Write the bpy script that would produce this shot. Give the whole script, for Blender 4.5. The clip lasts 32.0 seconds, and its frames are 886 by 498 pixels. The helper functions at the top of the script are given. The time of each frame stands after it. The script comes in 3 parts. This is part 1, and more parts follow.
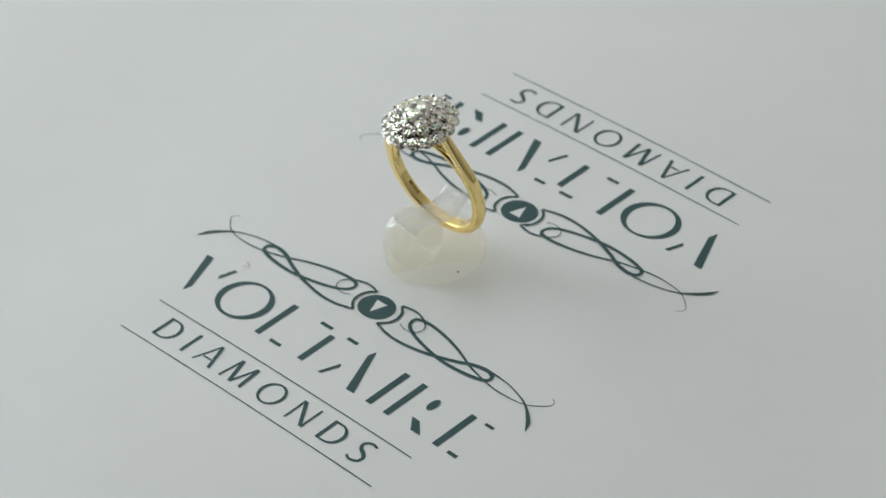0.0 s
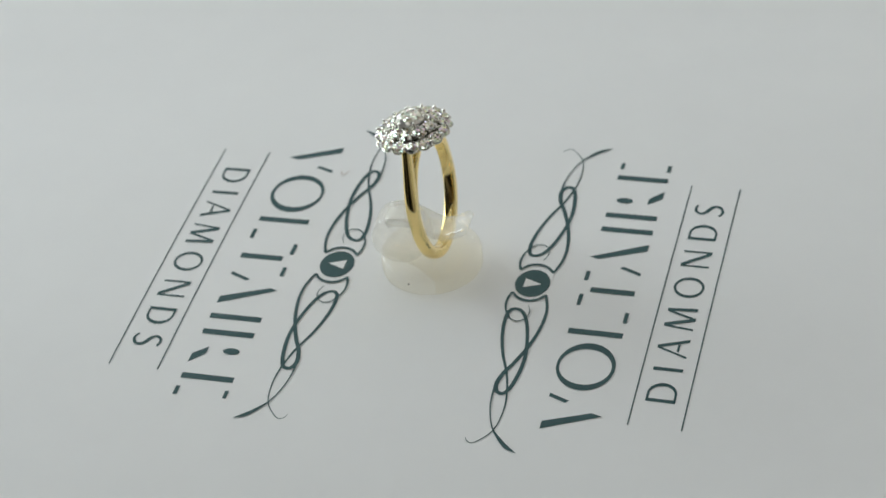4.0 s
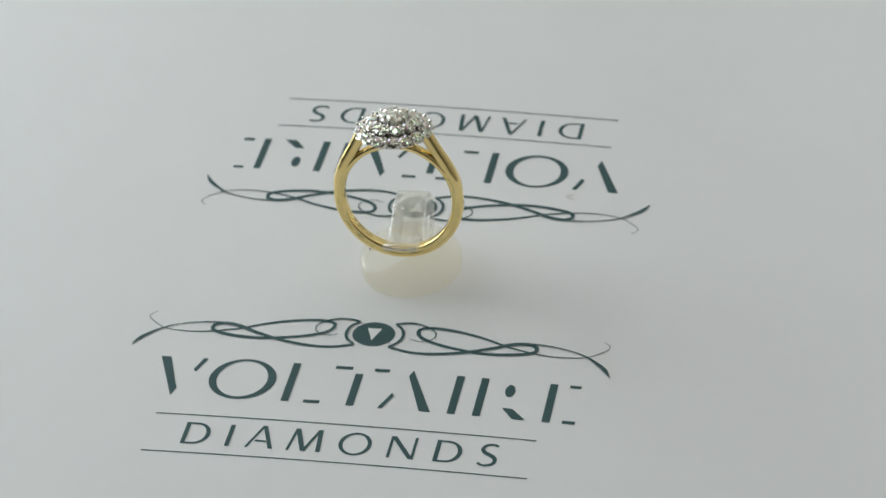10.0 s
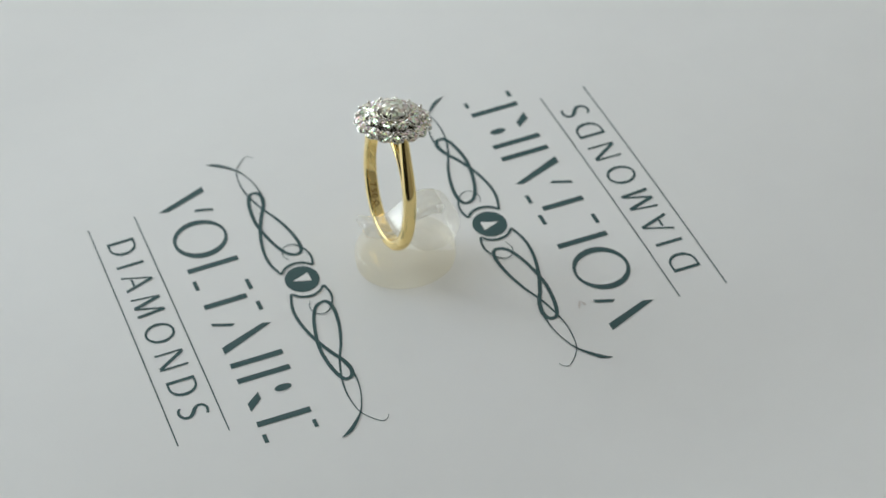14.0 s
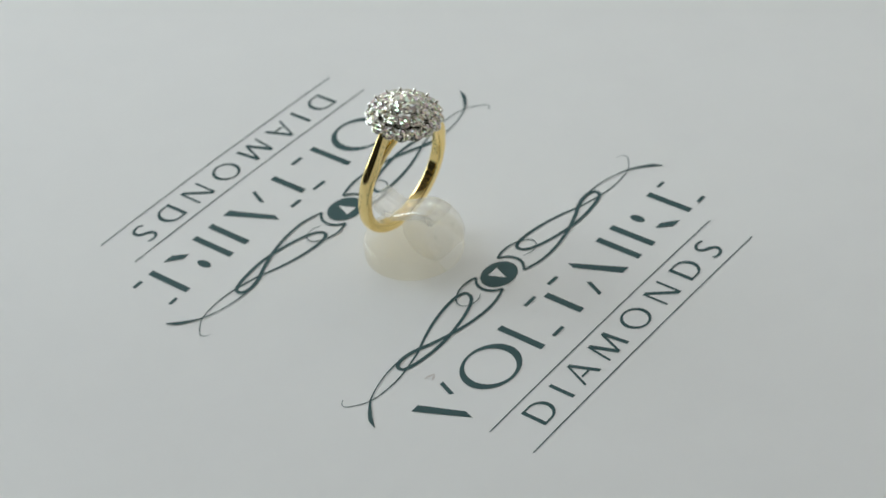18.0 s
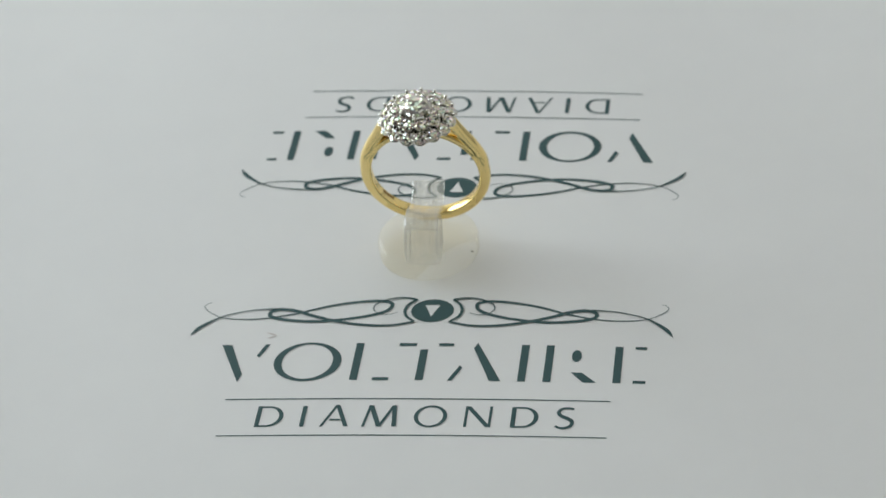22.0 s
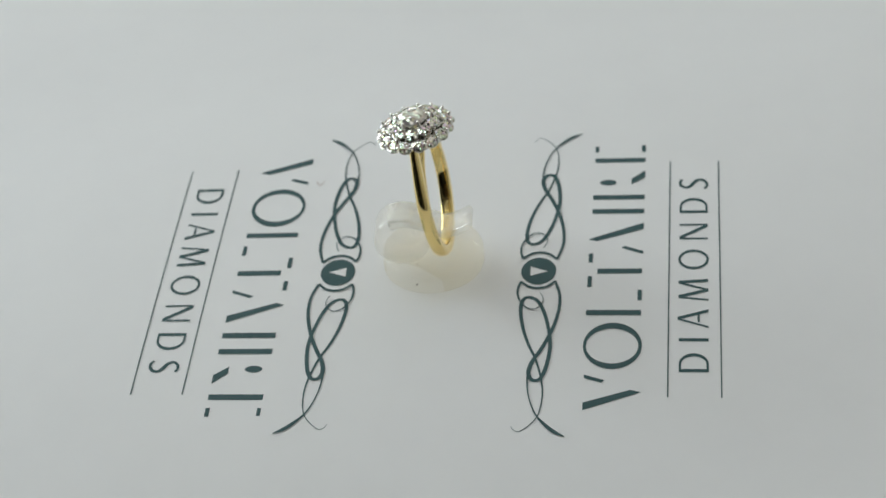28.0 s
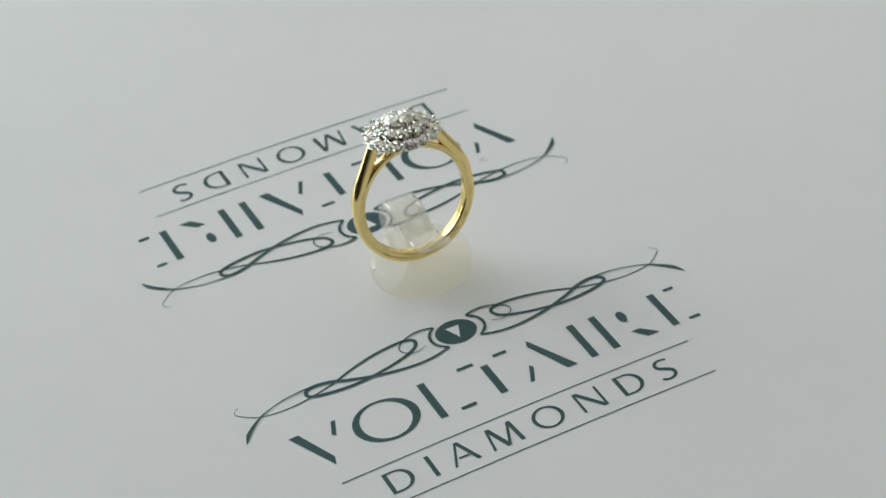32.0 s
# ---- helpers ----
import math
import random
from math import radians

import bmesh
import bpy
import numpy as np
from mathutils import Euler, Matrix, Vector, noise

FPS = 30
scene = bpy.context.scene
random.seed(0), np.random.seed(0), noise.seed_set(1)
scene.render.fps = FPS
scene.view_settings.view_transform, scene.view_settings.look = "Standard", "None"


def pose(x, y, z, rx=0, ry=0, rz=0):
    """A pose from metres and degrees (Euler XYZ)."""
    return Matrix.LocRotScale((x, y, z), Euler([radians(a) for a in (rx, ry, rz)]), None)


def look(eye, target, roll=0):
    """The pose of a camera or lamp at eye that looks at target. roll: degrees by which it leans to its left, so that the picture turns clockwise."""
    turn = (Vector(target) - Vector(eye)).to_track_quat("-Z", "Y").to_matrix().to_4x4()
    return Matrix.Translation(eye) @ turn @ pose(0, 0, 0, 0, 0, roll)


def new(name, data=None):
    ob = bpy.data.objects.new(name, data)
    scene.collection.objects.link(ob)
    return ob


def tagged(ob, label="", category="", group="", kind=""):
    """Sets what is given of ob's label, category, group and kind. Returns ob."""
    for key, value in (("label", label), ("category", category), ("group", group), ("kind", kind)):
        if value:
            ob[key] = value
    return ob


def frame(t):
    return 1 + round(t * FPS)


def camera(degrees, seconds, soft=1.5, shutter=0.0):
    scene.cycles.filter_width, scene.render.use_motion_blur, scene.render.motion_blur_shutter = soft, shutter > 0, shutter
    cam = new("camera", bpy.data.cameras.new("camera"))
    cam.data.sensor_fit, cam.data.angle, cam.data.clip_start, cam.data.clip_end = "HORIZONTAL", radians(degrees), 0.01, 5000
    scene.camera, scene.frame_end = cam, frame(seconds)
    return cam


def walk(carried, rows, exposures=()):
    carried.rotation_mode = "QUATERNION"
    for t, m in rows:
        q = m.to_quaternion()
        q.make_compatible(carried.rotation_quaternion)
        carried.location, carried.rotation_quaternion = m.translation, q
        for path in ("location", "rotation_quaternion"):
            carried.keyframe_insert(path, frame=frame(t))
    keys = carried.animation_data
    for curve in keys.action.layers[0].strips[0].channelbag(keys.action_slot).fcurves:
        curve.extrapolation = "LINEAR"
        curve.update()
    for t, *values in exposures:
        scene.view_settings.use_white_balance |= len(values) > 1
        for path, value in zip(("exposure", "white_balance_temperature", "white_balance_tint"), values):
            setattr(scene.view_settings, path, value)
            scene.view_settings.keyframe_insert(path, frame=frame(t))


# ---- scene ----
SECONDS = 32.0
SPIN = -14.6113          # degrees per second of the turning sheet
EYE = Vector((0.0, -0.303796, 0.24))
YAW, PITCH, ROLL = radians(0.6787), radians(38.0835), -5.9955
AIM = EYE + Vector((math.sin(YAW) * math.cos(PITCH), math.cos(YAW) * math.cos(PITCH), -math.sin(PITCH)))
cam = camera(20.697, SECONDS, soft=1.5)
cam.data.dof.use_dof, cam.data.dof.focus_distance, cam.data.dof.aperture_fstop = True, 0.350, 40.0
walk(cam, [(0.0, look(EYE, AIM, ROLL)), (SECONDS, look(EYE, AIM, ROLL))])

# ---- light: an overcast sky through a window beside the table, and an added overhead fill ----
ROOM = dict(x0=-0.85, x1=1.4, y0=-0.8, y1=1.3, z0=-0.75, z1=1.45)
WIN = dict(y0=0.22, y1=1.24, z0=0.0, z1=1.1)
# gap in the ceiling, added only to hold the fill lamp
FILL_GAP = dict(x0=-0.2, x1=1.1, y0=0.35, y1=1.27)
world = bpy.data.worlds.new("sky")
scene.world = world
world.use_nodes = True
wn = world.node_tree.nodes
sky = wn.new("ShaderNodeTexSky")
sky.sky_type = "NISHITA"
sky.sun_disc = False
sky.sun_elevation, sky.sun_rotation = radians(35), radians(160)
world.node_tree.links.new(sky.outputs[0], wn["Background"].inputs[0])
wn["Background"].inputs[1].default_value = 0.1


def opening_light(name, wide, high, energy, colour, at, to):
    """An area lamp in an opening of the unseen room."""
    lamp = bpy.data.lights.new(name, "AREA")
    lamp.shape, lamp.size, lamp.size_y, lamp.energy, lamp.color = "RECTANGLE", wide, high, energy, colour
    new(name, lamp).matrix_world = look(at, to)


wy, wz = (WIN["y0"] + WIN["y1"]) / 2, (WIN["z0"] + WIN["z1"]) / 2
opening_light("window_light", WIN["y1"] - WIN["y0"], WIN["z1"] - WIN["z0"], 17.4, (0.90, 0.98, 0.995), (ROOM["x0"] - 0.02, wy, wz), (ROOM["x1"], wy, wz))
# invented warm fill from above: softens shadows, brightens stones, warms the right side
rx, ry = (FILL_GAP["x0"] + FILL_GAP["x1"]) / 2, (FILL_GAP["y0"] + FILL_GAP["y1"]) / 2
opening_light("overhead_fill", FILL_GAP["x1"] - FILL_GAP["x0"], FILL_GAP["y1"] - FILL_GAP["y0"], 3.4, (1.0, 0.935, 0.80), (rx, ry, ROOM["z1"] + 0.02), (rx, ry + 0.0001, 0))

# ---- materials ----
MM = 0.001


def nodes_of(name):
    m = bpy.data.materials.new(name)
    m.use_nodes = True
    nt = m.node_tree
    return m, nt, nt.nodes["Principled BSDF"]


def noisy(nt, scale, detail=4.0, rough=0.6, which="Object"):
    tc = nt.nodes.new("ShaderNodeTexCoord")
    nz = nt.nodes.new("ShaderNodeTexNoise")
    nz.inputs["Scale"].default_value, nz.inputs["Detail"].default_value = scale, detail
    nz.inputs["Roughness"].default_value = rough
    nt.links.new(tc.outputs[which], nz.inputs["Vector"])
    return nz


def ramp(nt, source, stops):
    r = nt.nodes.new("ShaderNodeValToRGB")
    while len(r.color_ramp.elements) < len(stops):
        r.color_ramp.elements.new(0.5)
    for e, (at, col) in zip(r.color_ramp.elements, stops):
        e.position, e.color = at, (*col, 1)
    nt.links.new(source, r.inputs[0])
    return r


def span(nt, source, lo, hi):
    m = nt.nodes.new("ShaderNodeMapRange")
    m.inputs["To Min"].default_value, m.inputs["To Max"].default_value = lo, hi
    nt.links.new(source, m.inputs["Value"])
    return m.outputs[0]


def bumped(nt, bsdf, source, strength, distance):
    b = nt.nodes.new("ShaderNodeBump")
    b.inputs["Strength"].default_value, b.inputs["Distance"].default_value = strength, distance
    nt.links.new(source, b.inputs["Height"])
    nt.links.new(b.outputs[0], bsdf.inputs["Normal"])


def plain(name, low, high, scale, rough, metal=0.0, bump=0.0, dist=0.001, rough_to=None):
    m, nt, b = nodes_of(name)
    n1 = noisy(nt, scale)
    n2 = noisy(nt, scale * 11, 3)
    mix = nt.nodes.new("ShaderNodeMath")
    mix.operation = "MULTIPLY_ADD"
    mix.inputs[1].default_value = 0.35
    nt.links.new(n2.outputs["Fac"], mix.inputs[0])
    half = nt.nodes.new("ShaderNodeMath")
    half.operation = "MULTIPLY"
    half.inputs[1].default_value = 0.65
    nt.links.new(n1.outputs["Fac"], half.inputs[0])
    nt.links.new(half.outputs[0], mix.inputs[2])
    nt.links.new(ramp(nt, mix.outputs[0], [(0.3, low), (0.7, high)]).outputs[0], b.inputs["Base Color"])
    nt.links.new(span(nt, n2.outputs["Fac"], rough, rough_to or rough * 1.25), b.inputs["Roughness"])
    b.inputs["Metallic"].default_value = metal
    if bump:
        bumped(nt, b, n2.outputs["Fac"], bump, dist)
    return m


M_CARD = plain("white_card", (0.79, 0.79, 0.79), (0.83, 0.83, 0.825), 9, 0.42, bump=0.08, dist=0.0001)
M_INK = plain("green_ink", (0.017, 0.066, 0.070), (0.024, 0.082, 0.087), 160, 0.5)
M_GOLD = plain("yellow_gold", (0.965, 0.735, 0.30), (0.995, 0.785, 0.36), 260, 0.06, 1.0, 0.03, 0.00004, 0.12)
M_MARK = plain("engraved_gold", (0.26, 0.14, 0.04), (0.32, 0.18, 0.05), 900, 0.4, 1.0)
M_WHITE_GOLD = plain("white_gold", (0.82, 0.80, 0.745), (0.90, 0.88, 0.83), 600, 0.10, 1.0, 0.03, 0.00003, 0.18)
M_WALL = plain("wall_paint", (0.77, 0.755, 0.725), (0.82, 0.805, 0.775), 3, 0.8, bump=0.1)
# tones of unseen surfaces, set for bounce and for dark reflections in the gold
M_SOUTH = plain("grey_bounce_wall", (0.40, 0.375, 0.33), (0.45, 0.42, 0.38), 3, 0.8, bump=0.1)
M_DARK_MIRRORED = plain("dark_mirrored_wall", (0.05, 0.045, 0.04), (0.065, 0.06, 0.055), 3, 0.8, bump=0.1)
M_FLOOR = plain("floor_wood", (0.10, 0.07, 0.045), (0.17, 0.11, 0.07), 5, 0.5)
M_TOP = plain("worktop_grey", (0.30, 0.30, 0.29), (0.36, 0.36, 0.35), 8, 0.5)
M_SMUDGE = plain("brown_smudge", (0.60, 0.55, 0.53), (0.72, 0.69, 0.67), 1500, 0.6)
M_SPECK = plain("dark_speck", (0.02, 0.02, 0.02), (0.05, 0.045, 0.04), 2000, 0.7)


def mixed(nt, fac, a, b):
    mx = nt.nodes.new("ShaderNodeMixShader")
    if isinstance(fac, float):
        mx.inputs[0].default_value = fac
    else:
        nt.links.new(fac, mx.inputs[0])
    nt.links.new(a, mx.inputs[1]), nt.links.new(b, mx.inputs[2])
    return mx.outputs[0]


def gem_material(name, scale, bend, pale):
    """Cut diamond: a mosaic of small mirror-bright inner facets, fire painted in as tints, with some light passing
    through.
    """
    m, nt, b = nodes_of(name)
    lk, add = nt.links.new, nt.nodes.new
    tc, info = add("ShaderNodeTexCoord"), add("ShaderNodeObjectInfo")
    vo = add("ShaderNodeTexVoronoi")
    vo.voronoi_dimensions, vo.inputs["Scale"].default_value = "4D", scale
    lk(tc.outputs["Object"], vo.inputs["Vector"])
    lk(span(nt, info.outputs["Random"], 0.0, 40.0), vo.inputs["W"])
    sub, sc, geo, plus, nrm = add("ShaderNodeVectorMath"), add("ShaderNodeVectorMath"), add("ShaderNodeNewGeometry"), add("ShaderNodeVectorMath"), add("ShaderNodeVectorMath")
    sub.operation, sc.operation, plus.operation, nrm.operation = "SUBTRACT", "SCALE", "ADD", "NORMALIZE"
    sub.inputs[1].default_value = (0.5, 0.5, 0.5)
    sc.inputs["Scale"].default_value = bend
    lk(vo.outputs["Color"], sub.inputs[0]), lk(sub.outputs[0], sc.inputs[0])
    lk(sc.outputs[0], plus.inputs[0]), lk(geo.outputs["Normal"], plus.inputs[1]), lk(plus.outputs[0], nrm.inputs[0])
    # random cell colours paint the fire, the warm tone the gold's reflection
    tint = add("ShaderNodeMix")
    tint.data_type = "RGBA"
    tint.inputs[0].default_value = 0.34
    tint.inputs[6].default_value = (1.0, 0.96, 0.77, 1)
    lk(vo.outputs["Color"], tint.inputs[7])
    gs = add("ShaderNodeBsdfGlossy")
    gs.inputs["Roughness"].default_value = 0.06
    lk(tint.outputs[2], gs.inputs["Color"]), lk(nrm.outputs[0], gs.inputs["Normal"])
    g = add("ShaderNodeBsdfGlass")
    g.inputs["Color"].default_value = (1.0, 0.995, 0.975, 1)
    g.inputs["IOR"].default_value, g.inputs["Roughness"].default_value = 2.417, 0.0
    # white share put in to lift the stones' brightness
    df = add("ShaderNodeBsdfDiffuse")
    df.inputs[0].default_value = (0.9, 0.89, 0.86, 1)
    lk(nrm.outputs[0], df.inputs["Normal"])
    inner = mixed(nt, pale, gs.outputs[0], df.outputs[0])
    lk(mixed(nt, 0.1, inner, g.outputs[0]), nt.nodes["Material Output"].inputs["Surface"])
    return m


M_GEM, M_GEM_LARGE = gem_material("diamond", 3300, 1.35, 0.18), gem_material("large_diamond", 2300, 1.1, 0.28)


def skin(nt, inner, rough, source, relief_depth, gloss):
    """A glossy skin over a shader, stronger at a glancing view."""
    lk = nt.links.new
    gs = nt.nodes.new("ShaderNodeBsdfGlossy")
    gs.inputs["Roughness"].default_value = rough
    lw = nt.nodes.new("ShaderNodeLayerWeight")
    pw = nt.nodes.new("ShaderNodeMath")
    pw.operation, pw.inputs[1].default_value = "POWER", 3.5
    lk(lw.outputs["Facing"], pw.inputs[0])
    mx = nt.nodes.new("ShaderNodeMixShader")
    lk(span(nt, pw.outputs[0], gloss, gloss + 0.13), mx.inputs[0])
    lk(inner, mx.inputs[1]), lk(gs.outputs[0], mx.inputs[2])
    bp = nt.nodes.new("ShaderNodeBump")
    bp.inputs["Strength"].default_value, bp.inputs["Distance"].default_value = relief_depth, 0.0002
    lk(source, bp.inputs["Height"])
    lk(bp.outputs[0], gs.inputs["Normal"])
    lk(mx.outputs[0], nt.nodes["Material Output"].inputs["Surface"])


def plastic(name, low, high, stretch, tint, gloss, rough, relief_depth, bend):
    """Clear plastic with a milky share between low and high; stretch sets the grain's scale along x, y and z."""
    m, nt, b = nodes_of(name)
    tc, mp, nz = nt.nodes.new("ShaderNodeTexCoord"), nt.nodes.new("ShaderNodeMapping"), nt.nodes.new("ShaderNodeTexNoise")
    mp.inputs["Scale"].default_value = stretch
    nz.inputs["Scale"].default_value, nz.inputs["Detail"].default_value = 1.0, 3
    nt.links.new(tc.outputs["Object"], mp.inputs[0]), nt.links.new(mp.outputs[0], nz.inputs["Vector"])
    tr = nt.nodes.new("ShaderNodeBsdfTransparent")
    gl = nt.nodes.new("ShaderNodeBsdfGlass")
    df = nt.nodes.new("ShaderNodeBsdfDiffuse")
    tl = nt.nodes.new("ShaderNodeBsdfTranslucent")
    for node in (tr, gl, df, tl):
        node.inputs[0].default_value = tint
    gl.inputs["IOR"].default_value, gl.inputs["Roughness"].default_value = 1.47, 0.05
    clear = mixed(nt, bend, tr.outputs[0], gl.outputs[0])
    cloud = mixed(nt, 0.5, df.outputs[0], tl.outputs[0])
    patch = ramp(nt, nz.outputs["Fac"], [(0.35, (0, 0, 0)), (0.68, (1, 1, 1))])
    skin(nt, mixed(nt, span(nt, patch.outputs[0], low, high), clear, cloud), rough, nz.outputs["Fac"], relief_depth, gloss)
    return m


M_BASE = plastic("cloudy_plastic", 0.04, 0.10, (90, 90, 160), (1.0, 0.986, 0.945, 1), 0.03, 0.1, 0.15, 0.0)
M_CLIP = plastic("clear_plastic", 0.10, 0.24, (1900, 90, 90), (1.0, 0.997, 0.98, 1), 0.09, 0.05, 0.3, 0.05)
M_ROLL = plastic("rolled_plastic", 0.05, 0.17, (700, 160, 160), (1.0, 0.993, 0.97, 1), 0.06, 0.1, 0.3, 0.0)
M_CUT = plastic("cut_plastic_edge", 0.10, 0.30, (160, 420, 420), (1.0, 0.997, 0.98, 1), 0.14, 0.08, 0.2, 0.0)

# ---- mesh helpers; shapes are drawn in millimetres ----


def part(name, bm, material, parent=None, label="", smooth=False, unit=MM):
    me = bpy.data.meshes.new(name)
    bmesh.ops.scale(bm, vec=(unit, unit, unit), verts=bm.verts)
    bmesh.ops.recalc_face_normals(bm, faces=bm.faces)
    bm.to_mesh(me)
    bm.free()
    me.materials.append(material)
    if smooth:
        for f in me.polygons:
            f.use_smooth = True
    ob = new(name, me)
    ob.parent = parent
    if label:
        ob["label"] = label
    return ob


def again(name, mesh, parent, m):
    """Another piece on the same mesh, placed in its parent's space."""
    ob = new(name, mesh)
    ob.parent = parent
    ob.matrix_basis = m
    return ob


def loft(loops, closed=False, caps=True, bm=None):
    bm = bm or bmesh.new()
    rings = [[bm.verts.new(v) for v in loop] for loop in loops]
    n = len(rings[0])
    pairs = list(zip(rings, rings[1:])) + ([(rings[-1], rings[0])] if closed else [])
    for a, b in pairs:
        for i in range(n):
            bm.faces.new((a[i], a[(i + 1) % n], b[(i + 1) % n], b[i]))
    if caps and not closed:
        bm.faces.new(rings[0])
        bm.faces.new(rings[-1])
    return bm


def revolve(profile, n=48, wave=None, closed=False):
    """Turn (r, z) about z. wave(angle, r, z) may change the radius."""
    loops = []
    for r, z in profile:
        loops.append([((r if not wave else wave(2 * math.pi * k / n, r, z)) * math.cos(2 * math.pi * k / n),
                       (r if not wave else wave(2 * math.pi * k / n, r, z)) * math.sin(2 * math.pi * k / n), z) for k in range(n)])
    return loft(loops, closed=closed, caps=not closed)


def box(bm, x0, x1, y0, y1, z0, z1):
    v = [bm.verts.new(p) for p in ((x0, y0, z0), (x1, y0, z0), (x1, y1, z0), (x0, y1, z0), (x0, y0, z1), (x1, y0, z1), (x1, y1, z1), (x0, y1, z1))]
    for f in ((0, 3, 2, 1), (4, 5, 6, 7), (0, 1, 5, 4), (1, 2, 6, 5), (2, 3, 7, 6), (3, 0, 4, 7)):
        bm.faces.new([v[i] for i in f])
    return bm


def spline(pts, steps=8):
    """A smooth line through the points."""
    out = []
    q = [pts[0]] + list(pts) + [pts[-1]]
    for i in range(1, len(q) - 2):
        a, b, c, d = [np.array(x, float) for x in q[i - 1:i + 3]]
        for k in range(steps):
            t = k / steps
            out.append(0.5 * (2 * b + (c - a) * t + (2 * a - 5 * b + 4 * c - d) * t * t + (3 * b - a - 3 * c + d) * t ** 3))
    out.append(np.array(pts[-1], float))
    return out


def superellipse(w, h, n=20, e=2.6, e_out=None):
    """A rounded section; e_out shapes its outer half (y above 0) apart."""
    pts, e_in = [], e
    for k in range(n):
        c, s = math.cos(2 * math.pi * k / n), math.sin(2 * math.pi * k / n)
        e = e_out if e_out and s > 1e-6 else e_in
        pts.append((w / 2 * math.copysign(abs(c) ** (2 / e), c), h / 2 * math.copysign(abs(s) ** (2 / e), s)))
    return pts


# ---- the unseen room that closes the place, shaped to bounce light and be mirrored ----


def structure(name, bm, material, label, category):
    return tagged(part(name, bm, material, None, unit=1.0), label, category, kind="structure")


r, w = ROOM, WIN
T = 0.12
structure("floor", box(bmesh.new(), r["x0"] - T, r["x1"] + T, r["y0"] - T, r["y1"] + T, r["z0"] - T, r["z0"]), M_FLOOR, "dark brown wooden floor of the plain room", "floor")
# the ceiling is left open where the added fill lamp sits
q = FILL_GAP
bm = bmesh.new()
box(bm, r["x0"] - T, q["x0"], r["y0"] - T, r["y1"] + T, r["z1"], r["z1"] + T)
box(bm, q["x1"], r["x1"] + T, r["y0"] - T, r["y1"] + T, r["z1"], r["z1"] + T)
box(bm, q["x0"], q["x1"], r["y0"] - T, q["y0"], r["z1"], r["z1"] + T)
box(bm, q["x0"], q["x1"], q["y1"], r["y1"] + T, r["z1"], r["z1"] + T)
structure("ceiling", bm, M_WALL, "unseen pale ceiling with a gap added for the fill lamp", "ceiling")
structure("wall_north", box(bmesh.new(), r["x0"] - T, r["x1"] + T, r["y1"], r["y1"] + T, r["z0"], r["z1"]), M_WALL, "unseen pale wall added to bounce light onto the card", "wall")
# unseen gap with a dark box behind, added for dark streaks in the gold
DARK_GAP = (-0.78, 0.12)
bm = bmesh.new()
box(bm, r["x0"] - T, DARK_GAP[0], r["y0"] - T, r["y0"], r["z0"], r["z1"])
box(bm, DARK_GAP[1], r["x1"] + T, r["y0"] - T, r["y0"], r["z0"], r["z1"])
box(bm, DARK_GAP[0], DARK_GAP[1], r["y0"] - T, r["y0"], 1.3, r["z1"])
structure("wall_south", bm, M_SOUTH, "unseen grey wall with a gap added for dark reflections", "wall")
bm = bmesh.new()
y0, y1, z1 = r["y0"] - 1.2, r["y0"] - T, 1.36
box(bm, -1.0, 0.7, y0 - T, y0, r["z0"], z1)
box(bm, -1.0 - T, -1.0, y0, y1, r["z0"], z1)
box(bm, 0.7, 0.7 + T, y0, y1, r["z0"], z1)
box(bm, -1.0, 0.7, y0, y1, z1, z1 + T)
box(bm, -1.0, 0.7, y0, y1, r["z0"] - T, r["z0"] - 0.002)
structure("dark_backing", bm, M_DARK_MIRRORED, "unseen dark box added to be mirrored in the gold", "wall")
structure("wall_east", box(bmesh.new(), r["x1"], r["x1"] + T, r["y0"], r["y1"], r["z0"], r["z1"]), M_WALL, "unseen pale wall added to bounce light onto the card", "wall")
# unseen window wall, kept dark so the gold mirrors a dark side
bm = bmesh.new()
box(bm, r["x0"] - T, r["x0"], r["y0"], w["y0"], r["z0"], r["z1"])
box(bm, r["x0"] - T, r["x0"], w["y1"], r["y1"], r["z0"], r["z1"])
box(bm, r["x0"] - T, r["x0"], w["y0"], w["y1"], r["z0"], w["z0"])
box(bm, r["x0"] - T, r["x0"], w["y0"], w["y1"], w["z1"], r["z1"])
structure("wall_west", bm, M_DARK_MIRRORED, "unseen wall, darkened for the gold to mirror, with a wide window opening", "wall")
TOP = -0.0024
structure("worktop", box(bmesh.new(), -0.7, 0.75, -0.48, 0.75, r["z0"], TOP), M_TOP, "grey worktop block under the white card", "worktop")

# ---- the white card with its print ----
CARD_X, CARD_Y, CARD_TURN = 148.5, 210.0, -49.84


def relief(x, y):
    """Height of the slightly bowed card, in mm, at a place in its plane."""
    q = 0.4857 + 0.003515 * x - 0.011192 * y - 4.1446e-4 * x * x + 3.9689e-4 * x * y - 1.23532e-4 * y * y
    low = -1.9
    return low + math.log1p(math.exp(2.2 * (q - low))) / 2.2


card = tagged(new("printed_card"), "large white card printed with two facing dark green emblems", "card")
bm = bmesh.new()
NX, NY = 54, 76
ct, st_ = math.cos(radians(CARD_TURN)), math.sin(radians(CARD_TURN))
top, under = [], []
for j in range(NY + 1):
    for i in range(NX + 1):
        a, b = CARD_X * (2 * i / NX - 1), CARD_Y * (2 * j / NY - 1)
        x, y = b * ct - a * st_, b * st_ + a * ct
        z = relief(x, y)
        top.append(bm.verts.new((x, y, z)))
        under.append(bm.verts.new((x, y, z - 0.28)))
